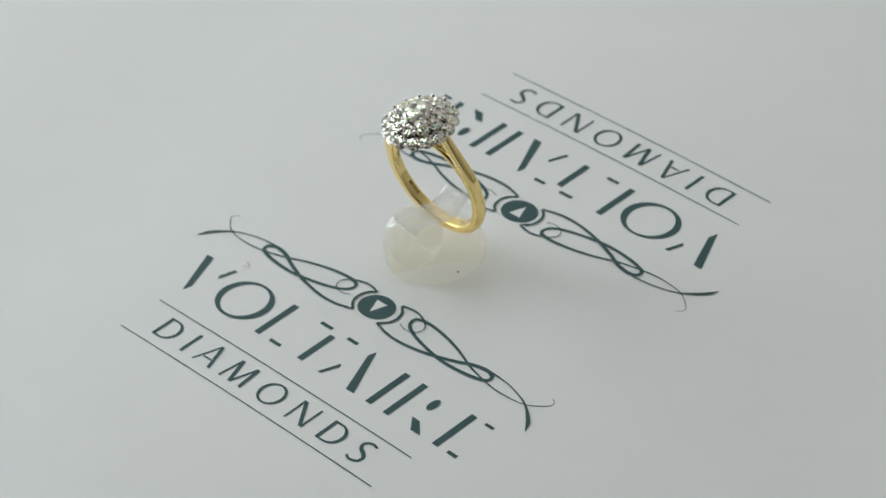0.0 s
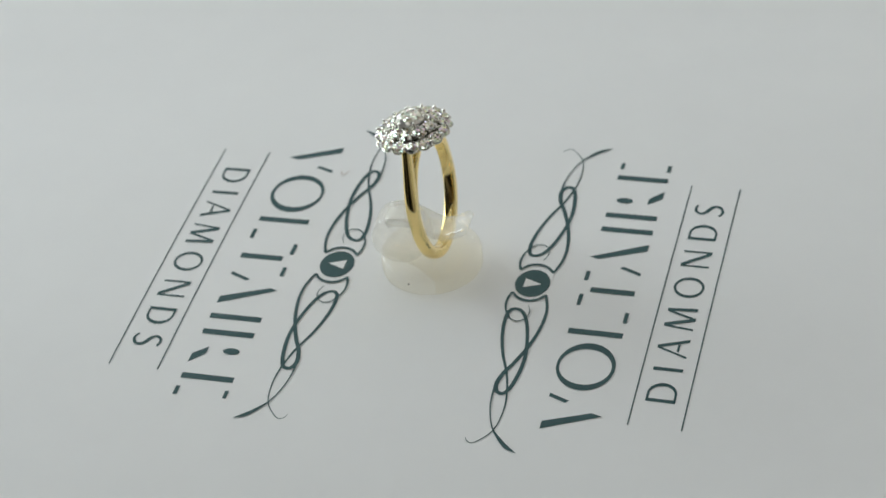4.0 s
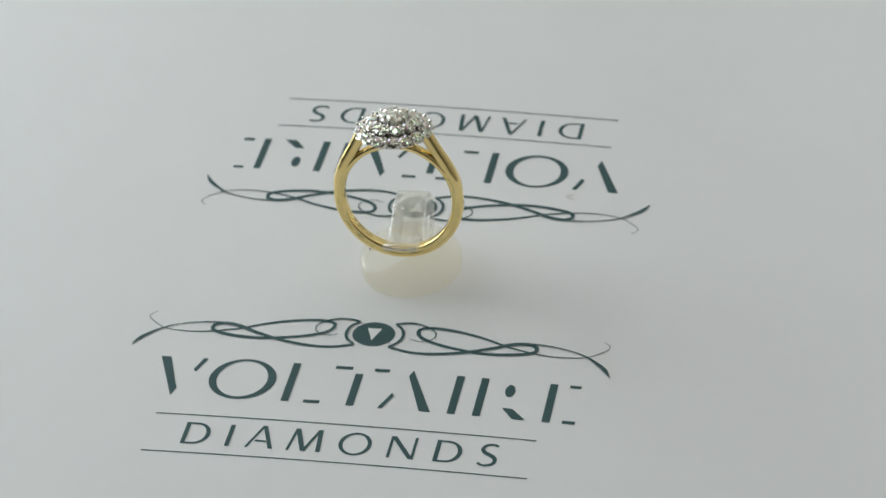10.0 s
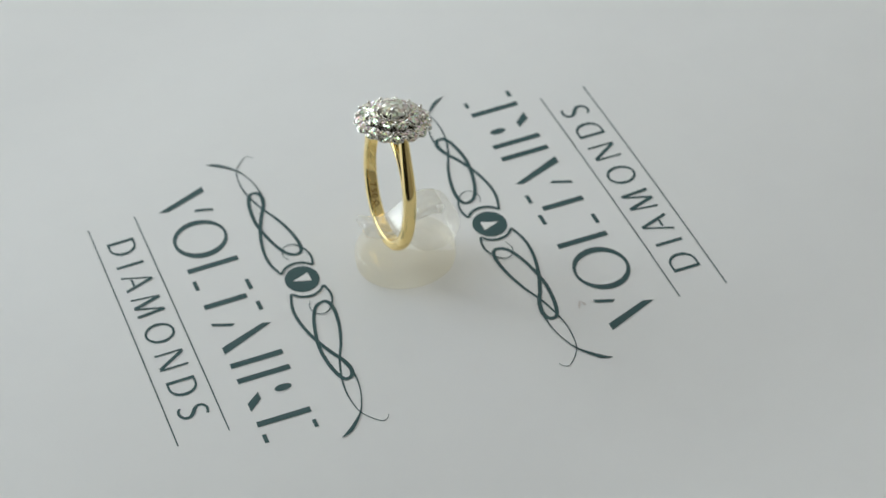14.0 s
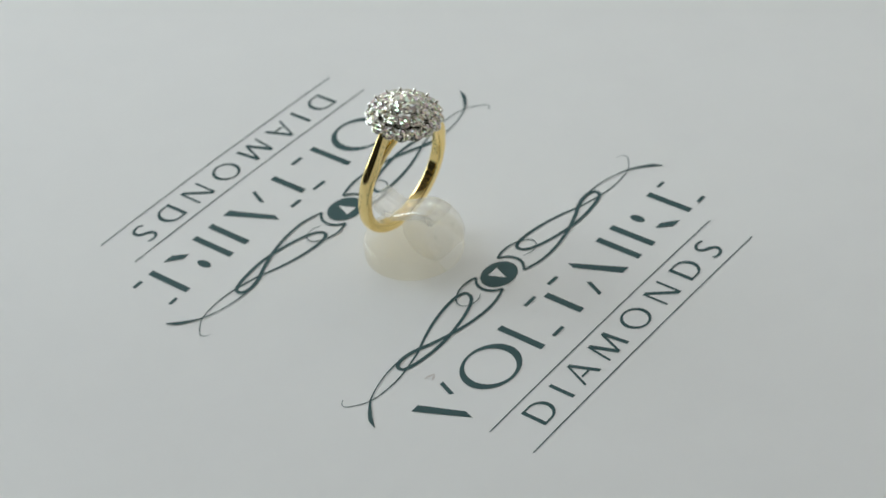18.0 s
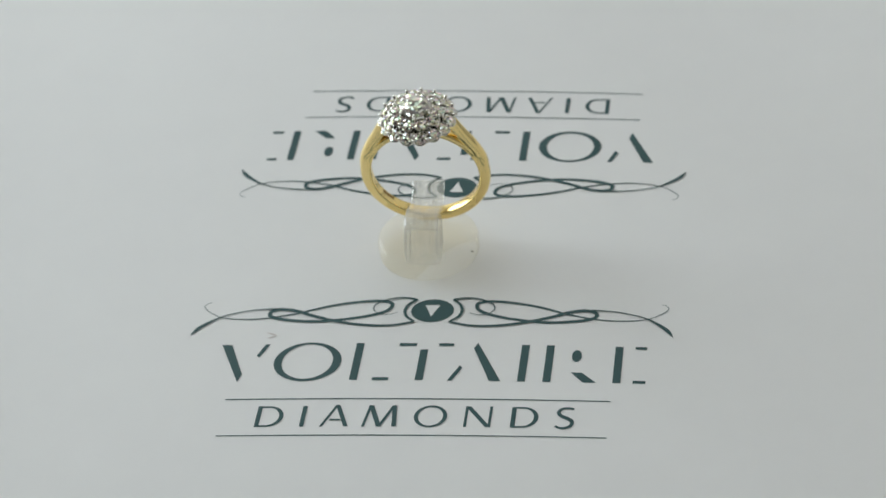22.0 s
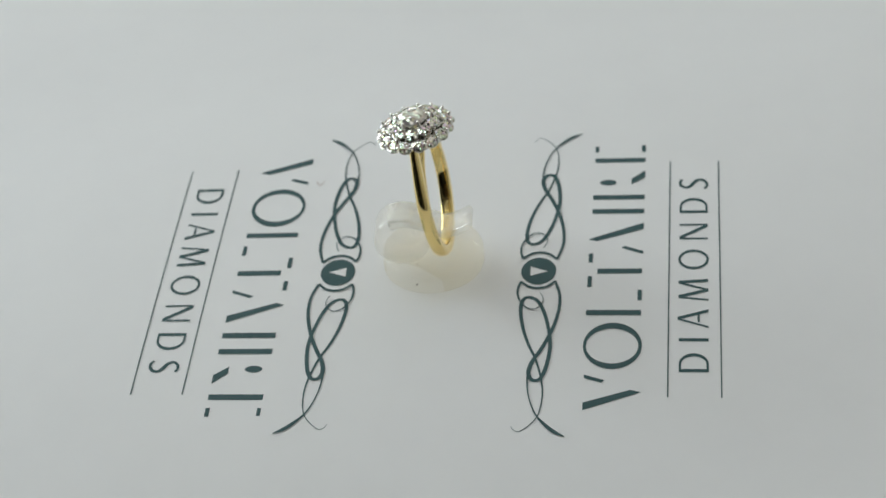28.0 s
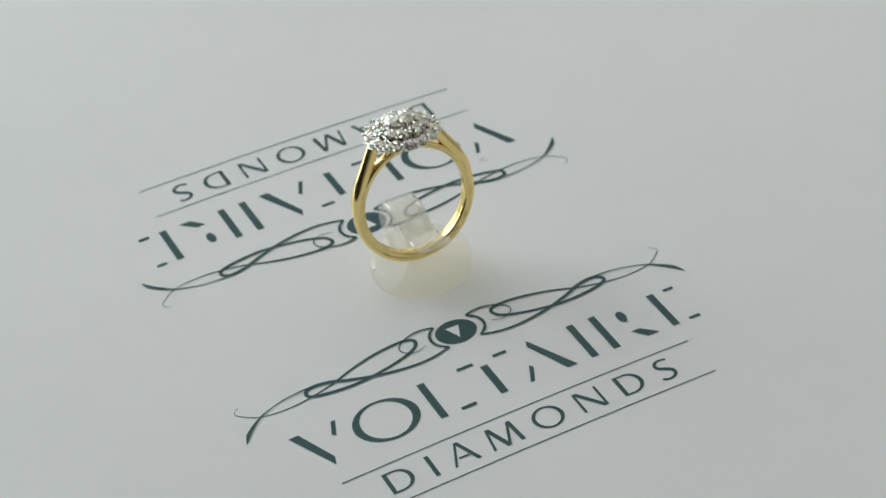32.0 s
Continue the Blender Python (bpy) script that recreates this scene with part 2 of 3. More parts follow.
at = lambda i, j: j * (NX + 1) + i
for j in range(NY):
    for i in range(NX):
        c = (at(i, j), at(i + 1, j), at(i + 1, j + 1), at(i, j + 1))
        bm.faces.new([top[k] for k in c])
        bm.faces.new([under[k] for k in reversed(c)])
edge = [at(i, 0) for i in range(NX)] + [at(NX, j) for j in range(NY)] + [at(i, NY) for i in range(NX, 0, -1)] + [at(0, j) for j in range(NY, 0, -1)]
for a, b in zip(edge, edge[1:] + edge[:1]):
    bm.faces.new((top[a], under[a], under[b], top[b]))
sheet = part("sheet", bm, M_CARD, card, smooth=True)


class Emblem:
    """A printed emblem: u runs along its rules, v upwards from the upper rule, in mm."""

    def __init__(self, x, y, turn):
        self.x, self.y, self.c, self.s = x, y, math.cos(radians(turn)), math.sin(radians(turn))

    def put(self, u, v, lift=0.05):
        x, y = self.x + u * self.c - v * self.s, self.y + u * self.s + v * self.c
        return (x, y, relief(x, y) + lift)

    def fill(self, name, outlines, label="", mat=None, lift=0.05, parent=None):
        """Flat shapes, each convex, in ink."""
        bm = bmesh.new()
        for o in outlines:
            bm.faces.new([bm.verts.new(self.put(u, v, lift)) for u, v in o])
        return part(name, bm, mat or M_INK, parent or card, label)

    def band(self, name, left, right, label="", lift=0.05, rise=0.0, parent=None):
        """Ink between two lines of equally many points."""
        bm = bmesh.new()
        n = len(left)
        a = [bm.verts.new(self.put(*p, lift + rise * i / n)) for i, p in enumerate(left)]
        b = [bm.verts.new(self.put(*p, lift + rise * i / n)) for i, p in enumerate(right)]
        for i in range(n - 1):
            bm.faces.new((a[i], a[i + 1], b[i + 1], b[i]))
        return part(name, bm, M_INK, parent or card, label)

    def stroke(self, name, pts, widths, label="", lift=0.05, rise=0.0, mirror=False, parent=None):
        """A pen line through pts; widths at even steps along it."""
        line = spline([(-u + 0.45 * min(1.0, max(0.0, (24 + u) / 15)), v) if mirror else (u, v) for u, v in pts])
        n = len(line)
        left, right = [], []
        for i, p in enumerate(line):
            d = line[min(i + 1, n - 1)] - line[max(i - 1, 0)]
            d = d / (np.hypot(*d) + 1e-9)
            wd = np.interp(i / (n - 1), np.linspace(0, 1, len(widths)), widths) / 2
            left.append((p[0] - d[1] * wd, p[1] + d[0] * wd))
            right.append((p[0] + d[1] * wd, p[1] - d[0] * wd))
        return self.band(name, left, right, label, lift, rise, parent)


LOOP = [(-35.5, 22.8), (-36.4, 22.2), (-36.2, 21.1), (-33.4, 19.1), (-29.1, 18.5), (-25.3, 18.85), (-21.2, 19.8), (-17.05, 21.3), (-12.8, 22.35),
        (-8.8, 22.75), (-6.6, 22.2), (-6.8, 20.7), (-8.7, 19.55), (-12.3, 18.55), (-17.3, 17.85), (-22.1, 18.15), (-25.2, 19.0), (-25.5, 20.2), (-24.0, 20.8), (-21.4, 20.35),
        (-18.6, 19.15), (-14.4, 17.75), (-9.9, 16.9), (-6.0, 16.85), (-2.5, 17.7)]
TAIL = [(-37.5, 14.9), (-36.6, 16.4), (-35.4, 17.6), (-33.4, 19.1), (-31.0, 20.05), (-28.2, 20.7), (-25.4, 20.9), (-23.4, 20.75)]
SIDE = [(-2.5, 17.7), (-3.8, 18.9), (-4.25, 20.4), (-3.8, 21.9), (-2.6, 23.0)]
CURL = [(-2.6, 23.0), (-4.1, 23.4), (-5.9, 23.4), (-7.8, 22.75), (-9.1, 21.7), (-9.2, 20.5), (-8.2, 19.6), (-6.8, 19.4), (-5.4, 19.9)]


def ellipse(cu, cv, ru, rv, n=48, lean=0.0):
    return [(cu + ru * math.cos(2 * math.pi * k / n + lean), cv + rv * math.sin(2 * math.pi * k / n + lean)) for k in range(n)]


def quad(u0, u1, v0, v1, shift=0.0):
    return [(u0, v0), (u1, v0), (u1 + shift, v1), (u0 + shift, v1)]


def print_emblem(x, y, turn):
    e = Emblem(x, y, turn)
    for v, u in ((0.0, 29.0), (-7.93, 28.98)):
        steps = np.linspace(-u, u, 30)
        e.band("printed_rule", [(s, v + 0.1) for s in steps], [(s, v - 0.1) for s in steps], "thin dark green printed line")
    for mir in (False, True):
        e.stroke("flourish_loop", LOOP, (0.08, 0.13, 0.2, 0.34, 0.5, 0.62, 0.62, 0.55, 0.62, 0.66, 0.7, 0.62, 0.5, 0.42), "looping dark green printed pen stroke", 0.05, 0.05, mir)
        e.stroke("flourish_tail", TAIL, (0.08, 0.7, 0.6, 0.26, 0.18, 0.2, 0.3, 0.45), "tapering dark green printed tail stroke", 0.11, 0.01, mir)
        e.stroke("flourish_bracket", SIDE, (0.4, 0.5, 0.5, 0.4), "curved dark green printed bracket", 0.12, 0.01, mir)
        e.stroke("flourish_curl", CURL, (0.42, 0.36, 0.26, 0.18, 0.14, 0.1), "thin dark green printed curl", 0.135, 0.01, mir)
    disc = ellipse(0.05, 20.42, 3.35, 2.75)
    med = e.fill("medallion", [disc], "solid dark green printed oval medallion")
    e.fill("medallion_wedge", [[(-1.15, 21.7), (1.1, 21.7), (0.0, 18.95)]], "small white wedge in the medallion", M_CARD, 0.075, med)
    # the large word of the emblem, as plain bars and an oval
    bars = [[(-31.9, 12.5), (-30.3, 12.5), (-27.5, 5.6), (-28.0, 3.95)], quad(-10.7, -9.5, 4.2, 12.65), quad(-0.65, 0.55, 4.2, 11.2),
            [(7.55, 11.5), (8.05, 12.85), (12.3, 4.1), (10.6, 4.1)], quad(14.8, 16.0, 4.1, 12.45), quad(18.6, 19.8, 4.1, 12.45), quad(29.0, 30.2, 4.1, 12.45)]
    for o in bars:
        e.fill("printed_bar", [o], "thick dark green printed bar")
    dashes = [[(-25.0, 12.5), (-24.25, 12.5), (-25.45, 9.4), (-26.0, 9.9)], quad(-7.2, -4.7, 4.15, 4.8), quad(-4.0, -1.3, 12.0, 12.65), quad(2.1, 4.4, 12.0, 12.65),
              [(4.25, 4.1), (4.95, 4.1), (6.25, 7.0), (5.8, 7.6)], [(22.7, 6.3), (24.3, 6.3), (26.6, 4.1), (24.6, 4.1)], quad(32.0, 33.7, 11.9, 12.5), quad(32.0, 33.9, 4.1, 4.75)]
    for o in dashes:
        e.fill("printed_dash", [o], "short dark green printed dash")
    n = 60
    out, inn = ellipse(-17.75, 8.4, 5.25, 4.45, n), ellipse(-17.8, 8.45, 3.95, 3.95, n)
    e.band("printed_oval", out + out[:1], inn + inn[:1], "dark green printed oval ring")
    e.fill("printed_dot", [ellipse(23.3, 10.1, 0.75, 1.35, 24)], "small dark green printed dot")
    # the small word between the rules: thick and thin strokes of a wide sans capital
    for ch, u0, u1 in (("D", -23.55, -19.4), ("I", -16.72, -16.0), ("A", -13.65, -9.3), ("M", -7.3, -2.1), ("O", 0.3, 5.25), ("N", 7.85, 11.85), ("D", 14.72, 18.75), ("S", 21.25, 24.15)):
        letter(e, ch, u0, u1)


def glyph(ch):
    """A character of the built-in font as flat triangles."""
    cu = bpy.data.curves.new("glyph", "FONT")
    cu.body, cu.resolution_u = ch, 6
    ob = new("glyph", cu)
    me = bpy.data.meshes.new_from_object(ob.evaluated_get(bpy.context.evaluated_depsgraph_get()))
    vs = [tuple(v.co) for v in me.vertices]
    fs = [tuple(p.vertices) for p in me.polygons]
    bpy.data.objects.remove(ob)
    bpy.data.meshes.remove(me)
    bpy.data.curves.remove(cu)
    return np.array(vs), fs


LETTER_LOW, LETTER_HIGH = -6.08, -1.6
THICK, FINE = 0.68, 0.42


def slant(u0, v0, u1, v1, wide):
    """A straight stroke with level ends; wide is measured level."""
    return [(u0 - wide / 2, v0), (u0 + wide / 2, v0), (u1 + wide / 2, v1), (u1 - wide / 2, v1)]


def letter(e, ch, u0, u1):
    """A capital of the small word, drawn stroke by stroke."""
    lo, hi, mid = LETTER_LOW, LETTER_HIGH, (u0 + u1) / 2
    quads = []
    if ch == "I":
        quads = [slant(mid, lo, mid, hi, THICK)]
    elif ch == "A":
        top = hi + 0.22
        quads = [slant(u0 + FINE / 2, lo, mid - 0.05, top, FINE), slant(u1 - THICK / 2, lo, mid + 0.02, top, THICK)]
        quads.append([(u0 + 1.25, lo + 1.3), (u1 - 1.25, lo + 1.3), (u1 - 1.4, lo + 1.66), (u0 + 1.4, lo + 1.66)])
    elif ch == "M":
        top = hi + 0.1
        quads = [slant(u0 + FINE / 2, lo, u0 + 0.85, top, FINE), slant(mid, lo, u0 + 0.95, top, THICK + 0.1),
                 slant(mid, lo, u1 - 0.85, top, FINE + 0.06), slant(u1 - THICK / 2, lo, u1 - 0.75, top, THICK)]
    elif ch == "N":
        quads = [slant(u0 + FINE / 2, lo, u0 + FINE / 2, hi, FINE), slant(u1 - 0.35, lo, u0 + 0.35, hi, THICK + 0.15), slant(u1 - FINE / 2, lo, u1 - FINE / 2, hi, FINE)]
    elif ch == "O":
        n = 48
        out, inn = ellipse(mid, (lo + hi) / 2, (u1 - u0) / 2, (hi - lo) / 2 + 0.14, n), ellipse(mid, (lo + hi) / 2, (u1 - u0) / 2 - THICK * 0.92, (hi - lo) / 2 - 0.24, n, 0.0)
        quads = [[out[k], out[(k + 1) % n], inn[(k + 1) % n], inn[k]] for k in range(n)]
    elif ch == "D":
        quads = [slant(u0 + THICK / 2, lo, u0 + THICK / 2, hi, THICK)]
        n, rv, c = 24, (hi - lo) / 2, u0 + (u1 - u0) * 0.42
        turn = [math.pi * (k / n - 0.5) for k in range(n + 1)]
        out = [(u0 + THICK, lo)] + [(c + (u1 - c) * math.cos(t), (lo + hi) / 2 + rv * math.sin(t)) for t in turn] + [(u0 + THICK, hi)]
        inn = [(u0 + THICK, lo + FINE * 0.85)] + [(c + (u1 - THICK - c) * math.cos(t), (lo + hi) / 2 + (rv - FINE * 0.85) * math.sin(t)) for t in turn] + [(u0 + THICK, hi - FINE * 0.85)]
        quads += [[out[k], out[k + 1], inn[k + 1], inn[k]] for k in range(len(out) - 1)]
    elif ch == "S":
        wd, ht = u1 - u0, hi - lo
        pts = [(u0 + wd * a, lo + ht * b) for a, b in ((0.9, 0.93), (0.62, 0.985), (0.3, 0.94), (0.13, 0.77), (0.28, 0.6), (0.58, 0.49), (0.84, 0.34), (0.8, 0.13), (0.48, 0.015), (0.2, 0.03), (0.02, 0.11))]
        line = spline(pts, 4)
        for i in range(len(line) - 1):
            d = [line[min(k + 1, len(line) - 1)] - line[max(k - 1, 0)] for k in (i, i + 1)]
            w2 = [(FINE + (THICK - FINE) * math.sin(math.pi * k / (len(line) - 1)) ** 3) / 2 for k in (i, i + 1)]
            nr = [np.array((-v[1], v[0])) / np.hypot(*v) * x for v, x in zip(d, w2)]
            quads.append([tuple(line[i] - nr[0]), tuple(line[i + 1] - nr[1]), tuple(line[i + 1] + nr[1]), tuple(line[i] + nr[0])])
    bm = bmesh.new()
    apart = 0.006 if ch in "AMN" else 0.0     # crossing strokes lie a hair above one another
    for k, o in enumerate(quads):
        bm.faces.new([bm.verts.new(e.put(u, v, 0.05 + apart * k)) for u, v in o])
    part("printed_letter", bm, M_INK, card, "dark green printed capital letter " + ch)


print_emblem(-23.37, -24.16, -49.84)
marked = Emblem(-23.37, -24.16, -49.84)
for pts in ([(-25.3, 15.3), (-24.4, 14.9), (-23.7, 14.6)], [(-25.0, 14.0), (-24.4, 14.2), (-23.7, 14.6)]):
    marked.stroke("smudge", pts, (0.1, 0.4, 0.15), "faint brownish smudge on the card").data.materials[0] = M_SMUDGE
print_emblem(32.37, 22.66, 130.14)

# ---- the plastic ring stand ----
STAND_X, STAND_Y, AZ = 2.37, 0.62, 41.86
STAND_Z = relief(STAND_X, STAND_Y) + 0.02
stand = tagged(new("ring_stand"), "small cloudy plastic disc stand with a clear curled clip", "ring stand")
STAND_M = pose(STAND_X * MM, STAND_Y * MM, STAND_Z * MM, 0, 0, AZ - 90)
prof = [(0.02, 0.0), (7.6, 0.0), (7.9, 0.12), (8.02, 0.5), (8.02, 2.4), (7.88, 2.9), (7.55, 3.2), (7.1, 3.25), (6.85, 3.1), (6.6, 3.0), (0.02, 3.02)]
base = part("base", revolve(prof, 72), M_BASE, stand, "thick round cloudy plastic base", True)
# the clip: a tight roll that sits in the base, and a strip that runs from its top down under the ring and up to a free lip
ROLL_Y, ROLL_Z, ROLL_R, ROLL_W = -4.5, 6.2, 4.4, 2.6
half = [(0.9, 0.0), (1.4, 0.26), (1.9, 0.0), (2.3, 0.26), (2.75, 0.0), (3.15, 0.24), (3.6, 0.0), (3.9, 0.16), (4.15, 0.05)]
prof = [(0.03, -ROLL_W)] + [(q, x - ROLL_W) for q, x in half] + [(ROLL_R - 0.08, 0.18 - ROLL_W), (ROLL_R, 0.45 - ROLL_W), (ROLL_R + 0.04, -0.8), (ROLL_R, 0.3)]
prof += [(ROLL_R + 0.03, 1.4), (ROLL_R, ROLL_W - 0.45), (ROLL_R - 0.08, ROLL_W - 0.18)] + [(q, ROLL_W - x) for q, x in reversed(half)] + [(0.03, ROLL_W)]
bm = revolve(prof, 56)
bmesh.ops.transform(bm, matrix=Matrix.Translation((0, ROLL_Y, ROLL_Z)) @ Matrix.Rotation(radians(90), 4, "Y"), verts=bm.verts)
roll = part("roll", bm, M_ROLL, stand, "solid roll of clear plastic with ringed cut ends", True)
path = [(-6.2, 9.3), (-5.0, 9.75), (-3.6, 9.75), (-2.0, 9.3), (-0.1, 8.3), (2.3, 7.3), (4.4, 7.85), (6.4, 8.9)]
line = spline(path, 5)


def strip_section(wide, thick, ribs=3):
    """A strip's section: rounded corners, shallow saw ribs on its two cut edges."""
    pts = []
    for side in (1, -1):
        for k in range(ribs * 2 + 1):
            f = 1 - k / ribs
            pts.append((side * (wide / 2 - (0.04 if k % 2 else 0.0) - 0.22 * abs(f) ** 6), side * f * thick / 2))
        pts.append((side * (wide / 2 - 0.5), -side * thick / 2 * 1.02))
        pts.append((-side * (wide / 2 - 0.5), -side * thick / 2 * 1.02))
    return pts


loops = []
for i, p in enumerate(line):
    d = line[min(i + 1, len(line) - 1)] - line[max(i - 1, 0)]
    d = d / np.hypot(*d)
    nrm = np.array((-d[1], d[0]))
    t = i / (len(line) - 1)
    thick = 1.1 + 0.5 * math.cos(math.pi / 2 * min(1.0, t / 0.6))
    loops.append([(a, *(p + nrm * b)) for a, b in strip_section(5.3, thick)])
clip = part("clip", loft(loops), M_CLIP, stand, "clear curved plastic clip strip", True)
clip.data.materials.append(M_CUT)          # the frosted cut edges of the strip
for face in clip.data.polygons:
    face.material_index = int(abs(face.center.x) > 2.2 * MM)
for u, v, z, s, holder in ((7.15, -2.23, 1.4, 0.22, base), (2.7, -2.5, 8.2, 0.13, roll), (2.72, -2.2, 7.7, 0.09, roll),
                           (2.7, -2.3, 3.35, 0.17, roll), (2.62, -2.6, 3.0, 0.1, roll), (2.6, -2.45, 1.8, 0.13, base)):
    bm = bmesh.new()
    bmesh.ops.create_icosphere(bm, subdivisions=1, radius=s, matrix=Matrix.Translation((u, v, z)) @ Matrix.Diagonal((1.0, 0.8, 0.6, 1)))
    part("plastic_speck", bm, M_SPECK, holder, "tiny dark speck at the plastic")

# ---- the ring; x along the finger hole's width, y through the hole, z towards the head ----
LEAN = 8.76
RING_C = Vector((3.58, 1.0, 15.30))
az, le = radians(AZ - 1.3), radians(LEAN)
ny = Vector((math.cos(az) * math.cos(le), math.sin(az) * math.cos(le), math.sin(le)))
nx = Vector((math.sin(az), -math.cos(az), 0))
nz_ = nx.cross(ny)
RING_M = Matrix.Translation(RING_C * MM) @ Matrix((nx, ny, nz_)).transposed().to_4x4()
ring = tagged(new("diamond_ring"), "yellow gold ring with a round diamond cluster, in a stand", "ring")
INNER, TALL, HEAD = 8.5, 1.02, 0.38     # the hoop is a little taller than wide; the setting sits HEAD above it


def shank():
    loops = []
    for k in range(128):
        a = 2 * math.pi * k / 128          # 0 at the bottom
        up = (1 - math.cos(a)) / 2         # 1 at the top
        thin = min(1.0, max(0.0, (up - 0.62) / 0.2))
        th = 1.78 - 0.78 * thin * thin * (3 - 2 * thin)
        wd = 2.05 - 0.3 * up
        loop = []
        for x, y in superellipse(wd, th, 36, 5.0, 2.4):
            rr = INNER + th / 2 + y
            loop.append((rr * math.sin(a), x, -rr * math.cos(a) * TALL))
        loops.append(loop)
    return loft(loops, closed=True)


band = part("shank", shank(), M_GOLD, ring, "polished yellow gold band", True)


def shoulder(side):
    pts = spline([(9.2, -2.0), (9.37, 0.4), (9.1, 3.0), (7.95, 5.7), (6.3, 8.5), (4.8, 11.1)], 6)
    loops = []
    n = len(pts)
    for i, p in enumerate(pts):
        d = pts[min(i + 1, n - 1)] - pts[max(i - 1, 0)]
        d = d / np.hypot(*d)
        t = i / (n - 1)
        nrm = np.array((d[1], -d[0]))
        loops.append([(side * (p + nrm * b)[0], a, (p + nrm * b)[1] * 1.03) for a, b in superellipse(1.8 + 0.15 * min(1, 2 * t) - 0.6 * max(0, 2 * t - 1), 1.5 + 0.38 * min(1, 2.2 * t), 36, 3.6, 2.4)])
    return loft(loops)


for side in (-1, 1):
    part("shoulder", shoulder(side), M_GOLD, ring, "tapered yellow gold shoulder", True)


def brilliant(d):
    """A round brilliant of diameter d: table up, girdle at z 0."""
    bm = bmesh.new()
    R = d / 2

    def circle(n, r, z, turn=0.0):
        return [bm.verts.new((r * R * math.cos(2 * math.pi * (k + turn) / n), r * R * math.sin(2 * math.pi * (k + turn) / n), z * R)) for k in range(n)]

    tab, star = circle(8, 0.55, 0.33, 0.5), circle(8, 0.78, 0.205)
    gu, gl = circle(16, 1.0, 0.02), circle(16, 1.0, -0.02)
    mid, cul = circle(8, 0.42, -0.51, 0.5), bm.verts.new((0, 0, -0.86 * R))
    bm.faces.new(tab)
    for k in range(8):
        n, a, b, c = (k + 1) % 8, 2 * k, 2 * k + 1, (2 * k + 2) % 16
        bm.faces.new((tab[k - 1], star[k], tab[k]))
        bm.faces.new((tab[k], star[k], gu[b], star[n]))
        bm.faces.new((star[k], gu[a], gu[b]))
        bm.faces.new((star[n], gu[b], gu[c]))
        bm.faces.new((mid[k], gl[b], gl[a]))
        bm.faces.new((mid[k], gl[c], gl[b]))
        bm.faces.new((mid[k], mid[n], gl[c]))
        bm.faces.new((cul, mid[n], mid[k]))
    for k in range(16):
        bm.faces.new((gu[k], gl[k], gl[(k + 1) % 16], gu[(k + 1) % 16]))
    return bm


def scallop(a, r, z):
    return r * (1 + 0.11 * (abs(math.sin(8 * a)) - 0.6) * (r > 4.4))


OUT_N, OUT_R, OUT_Z, OUT_D, OUT_T = 16, 5.2, 11.75, 2.02, 29
IN_N, IN_R, IN_Z, IN_D, IN_T = 10, 3.35, 12.92, 2.1, 20
MID_Z, MID_D = 13.65, 4.9
def lifted(*given):
    """A part of the setting, drawn from the hoop's centre."""
    part(*given).matrix_basis = Matrix.Translation((0, 0, HEAD * MM))


lifted("gallery", revolve([(4.3, 10.1), (4.9, 10.5), (5.4, 11.0), (5.3, 11.25), (4.8, 10.9), (4.1, 10.3)], 112, scallop, True),
       M_WHITE_GOLD, ring, "scalloped white gold rim under the stones", True)
lifted("gallery_rail", revolve([(2.9, 9.6), (3.25, 9.65), (3.3, 9.9), (3.0, 10.0)], 64, None, True), M_WHITE_GOLD, ring, "white gold ring under the setting", True)
for k in range(16):
    a = 2 * math.pi * k / 16
    pts = spline([(3.1, 9.8), (3.8, 10.05), (4.45, 10.6)], 3)
    c, s_ = math.cos(a), math.sin(a)
    lifted("gallery_strut", loft([[(c * p[0] - s_ * 0.16 * u, s_ * p[0] + c * 0.16 * u, p[1] + 0.16 * v) for u, v in ((-1, -1), (1, -1), (1, 1), (-1, 1))] for p in pts]), M_WHITE_GOLD, ring)
lifted("setting_plate", revolve([(1.9, 12.35), (2.6, 12.3), (3.6, 11.75), (4.4, 11.35), (5.0, 11.2), (4.95, 11.0), (4.2, 11.1), (3.4, 11.5), (2.4, 12.0), (1.8, 12.1)], 64, None, True), M_WHITE_GOLD, ring, "white gold plate between the stones", True)
lifted("inner_gallery", revolve([(0.9, 11.35), (1.0, 11.2), (2.0, 12.2), (2.75, 13.15), (2.6, 13.3), (1.8, 12.4)], 64, None, True), M_WHITE_GOLD, ring, "white gold cup rim under the large stone", True)


def on_ring(radius, z, angle, tilt):
    return Matrix.Rotation(angle, 4, "Z") @ Matrix.Translation((radius * MM, 0, (z + HEAD) * MM)) @ Matrix.Rotation(radians(tilt), 4, "Y")


part("centre_stone", brilliant(MID_D), M_GEM_LARGE, ring, "large round brilliant diamond").matrix_basis = Matrix.Translation((0, 0, (MID_Z + HEAD) * MM))


def claw(height, thick):
    prof = [(thick * 1.5, -height), (thick * 1.25, -height * 0.4), (thick, 0.0), (thick * 0.95, thick * 0.5), (thick * 0.6, thick * 0.95), (thick * 0.05, thick * 1.1)]
    return revolve(prof, 10)


def collet(d):
    R = d / 2
    return revolve([(R * 1.0, -0.06), (R * 1.1, -0.02), (R * 1.08, -0.25), (R * 0.72, -0.75), (R * 0.6, -0.72), (R * 0.86, -0.28)], 20, None, True)


